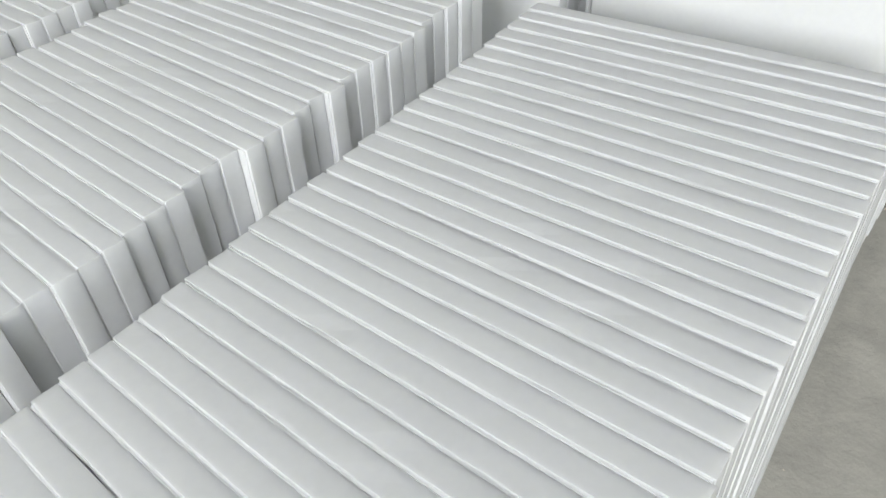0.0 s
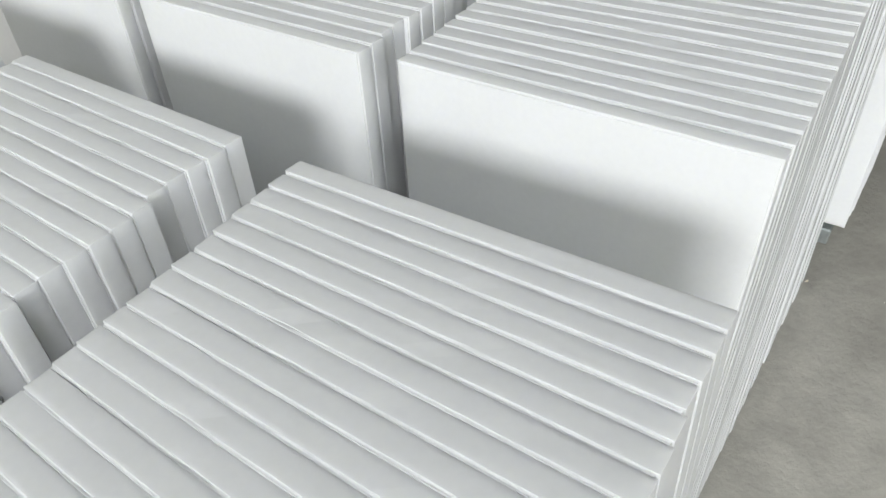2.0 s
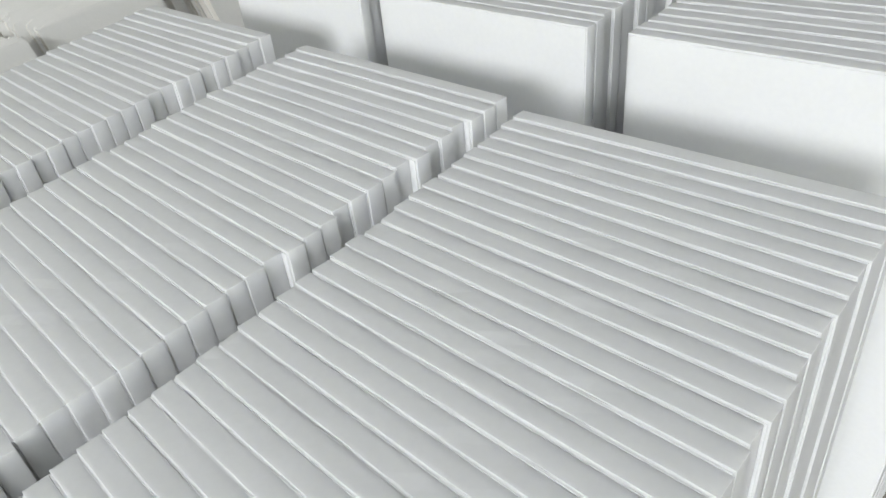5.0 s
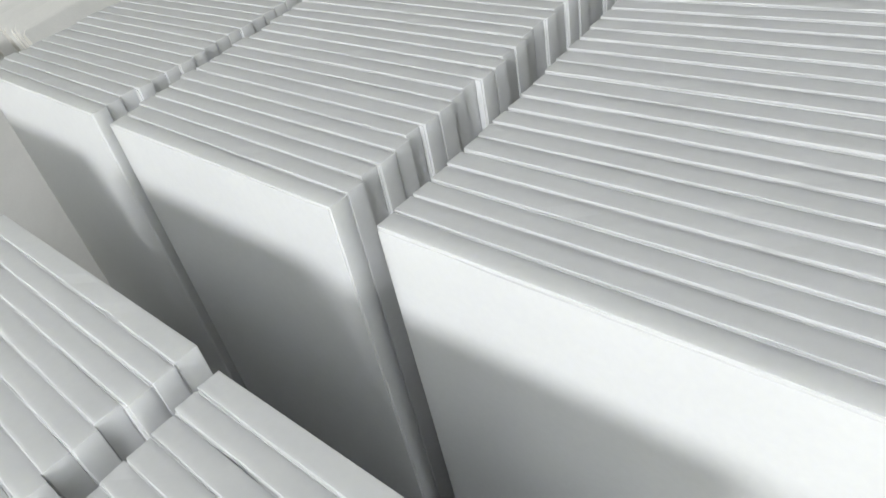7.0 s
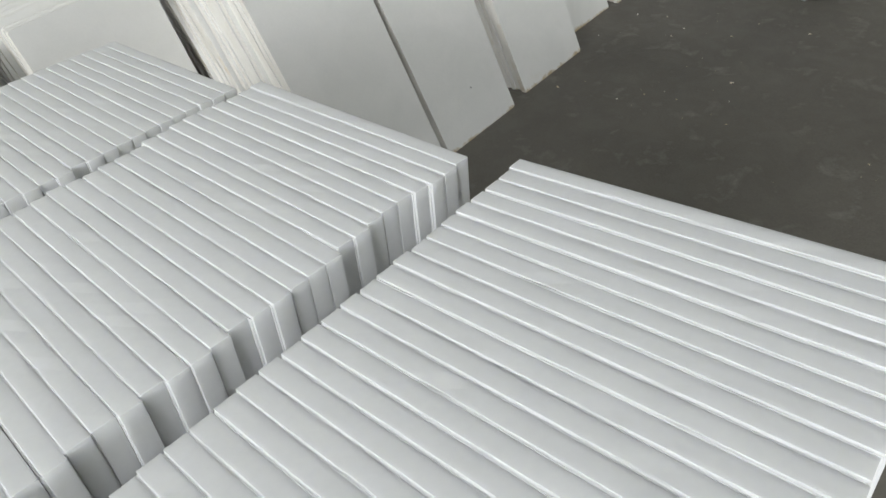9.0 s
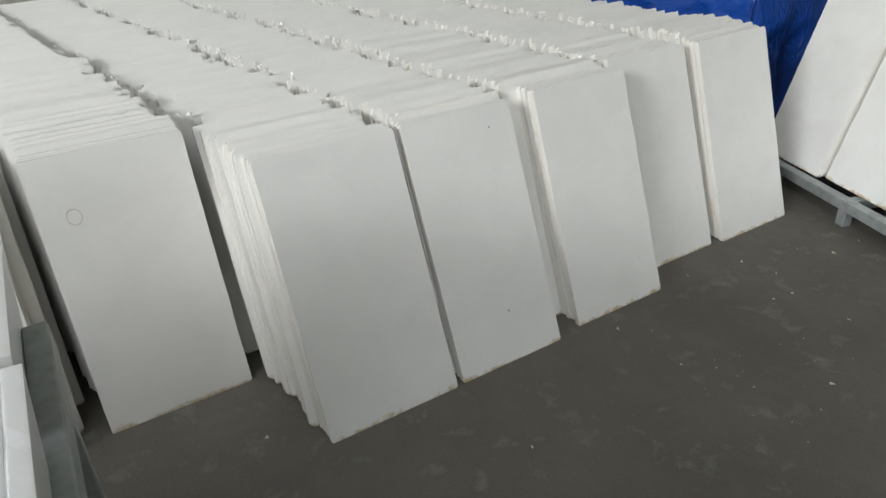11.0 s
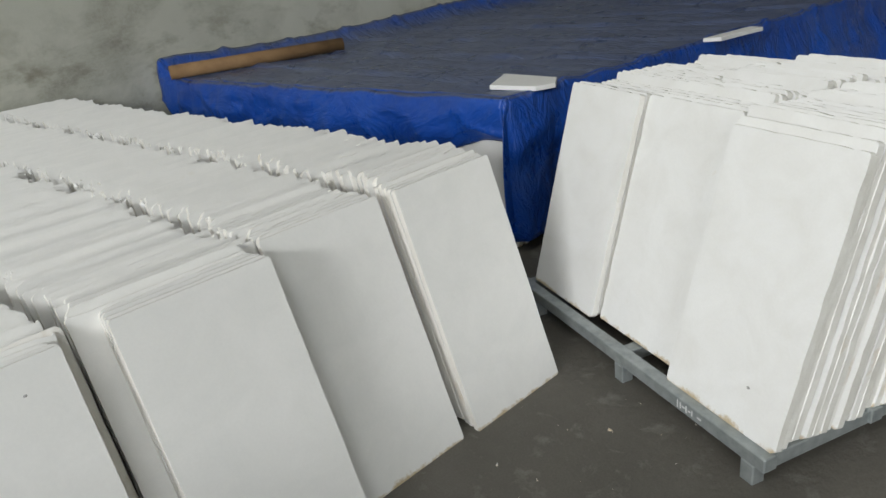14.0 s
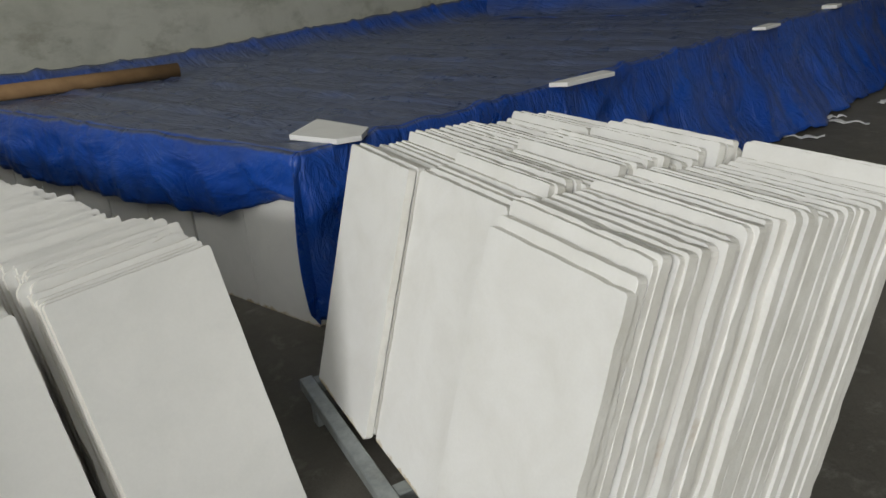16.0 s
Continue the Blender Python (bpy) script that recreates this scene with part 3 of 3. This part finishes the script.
for panel, look_of in (("top_sheet", "greyish blue top of the sheet with dust and painted-in sheen"), ("front_flap", "glossy bright blue hanging flap"), ("side_flap", "folded blue flap reaching the floor")):
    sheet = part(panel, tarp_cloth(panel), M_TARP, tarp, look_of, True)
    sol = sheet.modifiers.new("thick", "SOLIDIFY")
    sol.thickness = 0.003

# a higher covered heap behind it
bm = bmesh.new()
rows = []
for j in range(61):
    v = j / 60
    row = []
    for i in range(71):
        u = i / 70
        x, y = WX + 0.03 + 2.6 * u, 11.4 + 3.6 * v
        rise = min(1.0, max(0.0, (v * 1.0 - 0.10 * u) / 0.34)) * min(1.0, (1 - u) / 0.25)
        rise = rise * rise * (3 - 2 * rise)
        z = 0.765 + 0.72 * rise + 0.03 * wob(x, y, 0, 3) + 0.03 * rise * wob(x * 3, y, 1, 2.2)
        row.append(bm.verts.new((x, y + 0.08 * rise * wob(x, z, 2, 5), z)))
    rows.append(row)
for r0, r1 in zip(rows, rows[1:]):
    for i in range(70):
        bm.faces.new((r0[i], r0[i + 1], r1[i + 1], r1[i]))
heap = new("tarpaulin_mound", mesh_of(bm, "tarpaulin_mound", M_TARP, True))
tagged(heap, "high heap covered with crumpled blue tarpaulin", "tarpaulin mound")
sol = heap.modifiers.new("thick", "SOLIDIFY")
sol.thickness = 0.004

# weights and a cardboard tube on the tarpaulin
def loose_plate(points, z, thick, label):
    bm = bmesh.new()
    lo = [bm.verts.new((x, y, z)) for x, y in points]
    hi = [bm.verts.new((x, y, z + thick)) for x, y in points]
    bm.faces.new(lo[::-1])
    bm.faces.new(hi)
    n = len(points)
    for i in range(n):
        bm.faces.new((lo[i], lo[(i + 1) % n], hi[(i + 1) % n], hi[i]))
    bmesh.ops.bevel(bm, geom=bm.edges[:], offset=0.0015, segments=1, affect="EDGES")
    return tagged(new("marble_offcut", mesh_of(bm, "marble_offcut", M_SLABW)), label, "marble offcut", "offcuts on the tarpaulin")


loose_plate([(-2.625, 6.262), (-2.36, 6.29), (-2.315, 6.38), (-2.40, 6.50), (-2.77, 6.53)], 0.757, 0.022, "square white marble offcut weighing down the tarpaulin")
loose_plate([(-2.245, 7.62), (-2.155, 7.655), (-2.085, 8.02), (-2.175, 8.05)], 0.757, 0.022, "narrow white marble offcut weighing down the tarpaulin")
loose_plate([(-2.07, 10.12), (-1.98, 10.14), (-1.96, 10.42), (-2.05, 10.42)], 0.756, 0.022, "small white marble offcut weighing down the tarpaulin")
loose_plate([(-2.02, 11.8), (-1.90, 11.82), (-1.90, 12.0), (-2.02, 12.0)], 0.756, 0.03, "small white marble offcut at the tarpaulin edge")

tube = new("cardboard_tube", mesh_of(tube_bm(((-5.63, 5.90, 0.818), (-5.21, 7.22, 0.812)), 0.052, 20, 0.044), "cardboard_tube", M_CARD, True))
tagged(tube, "long brown cardboard tube lying on the tarpaulin", "cardboard tube")

# ---- the pallet of thick rough slabs ----
ANG = -20.1
D0 = pose(-1.982, 5.760, 0, 0, 0, ANG)


pal = tagged(new("slab_pallet"), "low galvanised steel pallet under leaning slabs", "pallet")
pal.matrix_world = D0
BZ = 0.112
for y in (-0.052, 0.33, 0.66):
    part("long_rail", box_bm(-0.04, 1.245, y, y + 0.045, BZ - 0.045, BZ, 0.003), M_STEEL, pal)
for x in (-0.035, 0.60, 1.19):
    part("cross_rail", box_bm(x, x + 0.045, -0.006, 0.659, BZ - 0.05, BZ - 0.006, 0.003), M_STEEL, pal)
for x in (0.06, 0.612, 1.165):
    for y in (-0.051, 0.661):
        part("leg", box_bm(x, x + 0.045, y, y + 0.043, 0.0, BZ - 0.046, 0.003), M_STEEL, pal)

for k, (dx, w, h) in enumerate(((0.0, 0.004, 0.026), (0.012, 0.004, 0.022), (0.020, 0.012, 0.004), (0.036, 0.004, 0.024), (0.046, 0.010, 0.004), (0.060, 0.004, 0.018), (0.082, 0.016, 0.005))):
    x = 0.922 + dx
    part("chalk_stroke", box_bm(x, x + w, -0.0535, -0.0521, 0.090 - h / 2, 0.090 + h / 2), M_PLASTIC, pal, "white chalk stroke on the rail" if k == 0 else "")

THICK = [slab_mesh(500 + s, 0.40, 0.80, 0.0225, M_SLABW, 0.022, 0.0018, 0.0014, M_SLABW_EDGE, 18) for s in range(14)]
STREAKED = slab_mesh(530, 0.40, 0.80, 0.0225, M_SLABW, 0.022, 0.002, 0.0012, M_RUST, 18)
rnd = random.Random(23)
for col, (x0, y_front) in enumerate(((0.201, 0.004), (0.617, 0.032), (1.040, -0.022))):
    e = tagged(new("rough_slab_stack"), "leaning stack of thick rough-edged white marble slabs", "slab stack", "rough slab stacks on the pallet")
    e.matrix_world = D0 @ pose(x0, y_front, BZ + 0.001)
    y, i, left, shift, tall = 0.0, 0, 2, 0.0, 1.0
    while y < 0.775 - y_front:
        if left == 0:
            left, shift, tall = rnd.choice((1, 2, 3, 4, 6)), rnd.uniform(-0.011, 0.011), 1.0 + rnd.choice((-0.022, -0.008, 0.0, 0.008, 0.02, 0.034))
        left -= 1
        o = new("slab", STREAKED if col == 2 and i in (7, 10) else THICK[rnd.randrange(14)])
        o.parent = e
        lean = 16.3 + rnd.gauss(0, 0.25) * (i > 0)
        o.location = (shift + rnd.gauss(0, 0.003) * (i > 0), y, 0)
        o.rotation_euler = (radians(-lean), radians(rnd.gauss(0, 0.2)) if i else 0, radians(rnd.gauss(0, 0.3)) if i else 0)
        o.scale = (1.0 if col == 0 else 1.02, 1.0, tall - 0.022 * (col == 2 and i == 0) + rnd.gauss(0, 0.002))
        y += 0.0236 + rnd.choice((0.0004, 0.0006, 0.001, 0.003, 0.006))
        i += 1

smudge("smudge", D0 @ pose(1.118, -0.022 + 0.121 * math.tan(radians(16.3)) - 0.0014, 0.234, -16.3, 0, 0), 0.006, "small grey smudge on a thick marble slab", "smudge", "smudges on the slabs")

# ---- the far rack of slabs ----
rack = tagged(new("storage_rack"), "grey steel frame rack holding white marble slabs", "rack")
rack.location = (-1.22, 12.02, 0)
for x in (0.0, 0.62, 1.24):
    for y in (0.0, 0.86):
        part("post", box_bm(x, x + 0.05, y, y + 0.05, 0.0, 1.30, 0.004), M_PAINT, rack)
for z in (0.09, 0.52, 1.22):
    for y in (0.004, 0.864):
        part("rail", box_bm(0.051, 0.619, y, y + 0.042, z, z + 0.05, 0.003), M_PAINT, rack)
        part("rail", box_bm(0.671, 1.239, y, y + 0.042, z, z + 0.05, 0.003), M_PAINT, rack)
for z in (0.09, 0.52, 1.22):
    for x in (0.004, 1.244):
        part("side_rail", box_bm(x, x + 0.042, 0.051, 0.859, z, z + 0.05, 0.003), M_PAINT, rack)
for k, x in enumerate((0.345, 0.955)):
    e = tagged(new("racked_slab_stack"), "white marble slabs standing in a steel rack", "slab stack", "slab stacks in the rack")
    e.location = (-1.22 + x, 12.08, 0.141)
    me = slab_mesh(700 + k, 0.52, 0.98, 0.03, M_SLAB, 0.004)
    for i in range(22):
        o = new("slab", me)
        o.parent = e
        o.location = (0.004 * ((i * 5) % 3 - 1), 0.035 * i, 0)

# ---- scraps on the floor ----
def scrap(x, y, length, turn, seed):
    r = random.Random(seed)
    bm = bmesh.new()
    prev = None
    for i in range(13):
        u = i / 12
        cx = length * (u - 0.5)
        cy = 0.05 * math.sin(u * 7 + seed) * length
        w = 0.018 + 0.012 * math.sin(u * 11 + seed)
        z = 0.006 + 0.02 * abs(math.sin(u * 9 + seed * 2))
        ring = [bm.verts.new(p) for p in ((cx, cy - w, z), (cx, cy + w, z + 0.008 * r.random()), (cx, cy + w, z - 0.003), (cx, cy - w, z - 0.005))]
        if prev:
            for k in range(4):
                bm.faces.new((prev[k], prev[(k + 1) % 4], ring[(k + 1) % 4], ring[k]))
        else:
            bm.faces.new(ring)
        prev = ring
    bm.faces.new(prev[::-1])
    ob = new("plastic_scrap", mesh_of(bm, "plastic_scrap", M_PLASTIC))
    ob.location, ob.rotation_euler = (x, y, 0.0), (0, 0, radians(turn))
    return tagged(ob, "crumpled strip of white plastic on the concrete floor", "plastic scrap", "plastic scraps on the floor")


for q in ((-1.62, 10.03, 0.30, 15, 1), (-1.50, 10.62, 0.40, -5, 2), (-1.60, 10.75, 0.22, 40, 3), (-1.35, 11.55, 0.3, 70, 4)):
    scrap(*q)

# marble crumbs and dust flakes
bm = bmesh.new()
rnd = random.Random(77)
for i in range(170):
    if i < 60:
        x, y = rnd.uniform(-1.62, -0.2), rnd.uniform(2.9, 6.4)
    elif i < 110:
        x, y = rnd.uniform(-1.5, -0.9) + rnd.gauss(0, 0.1), rnd.uniform(4.2, 5.6)
    else:
        x, y = rnd.uniform(-1.8, 0.35), rnd.choice((0.88, 1.8)) + rnd.gauss(0, 0.05)
    s = rnd.choice((0.002, 0.003, 0.003, 0.005, 0.008))
    vs = [bm.verts.new((x + s * rnd.uniform(-1, 1), y + s * rnd.uniform(-1, 1), z)) for z in (0.0, 0.0, 0.0, s * 0.8)]
    for a, b, c in ((0, 1, 3), (1, 2, 3), (2, 0, 3), (0, 2, 1)):
        bm.faces.new((vs[a], vs[b], vs[c]))
for i in range(220):
    k = rnd.random() ** 0.8
    f, g = rnd.choice(((2.17, 1.72), (2.68, 2.235), (3.18, 2.705), (3.652, 3.205), (4.10, 3.695), (4.556, 4.205), (4.985, 4.695)))
    x, y, z, s = -2.20 - 3.3 * k, f + (g - f) * k + rnd.gauss(0, 0.012), 0.757 + rnd.uniform(-0.012, 0.008), rnd.choice((0.004, 0.006, 0.008, 0.011))
    ring = [bm.verts.new((x + s * rnd.uniform(0.6, 1.2) * math.cos(a), y + s * rnd.uniform(0.6, 1.2) * math.sin(a), z + s * rnd.uniform(-0.3, 0.5))) for a in (0.2, 1.6, 3.0, 4.5)]
    foot, top = bm.verts.new((x, y, z - 1.4 * s)), bm.verts.new((x + s * rnd.uniform(-0.4, 0.4), y, z + s))
    for a in range(4):
        bm.faces.new((ring[a], ring[(a + 1) % 4], top))
        bm.faces.new((ring[(a + 1) % 4], ring[a], foot))
tagged(new("marble_crumbs", mesh_of(bm, "marble_crumbs", M_SLABW)), "white marble crumbs on the floor and between the slabs", "crumbs", kind="stuff")
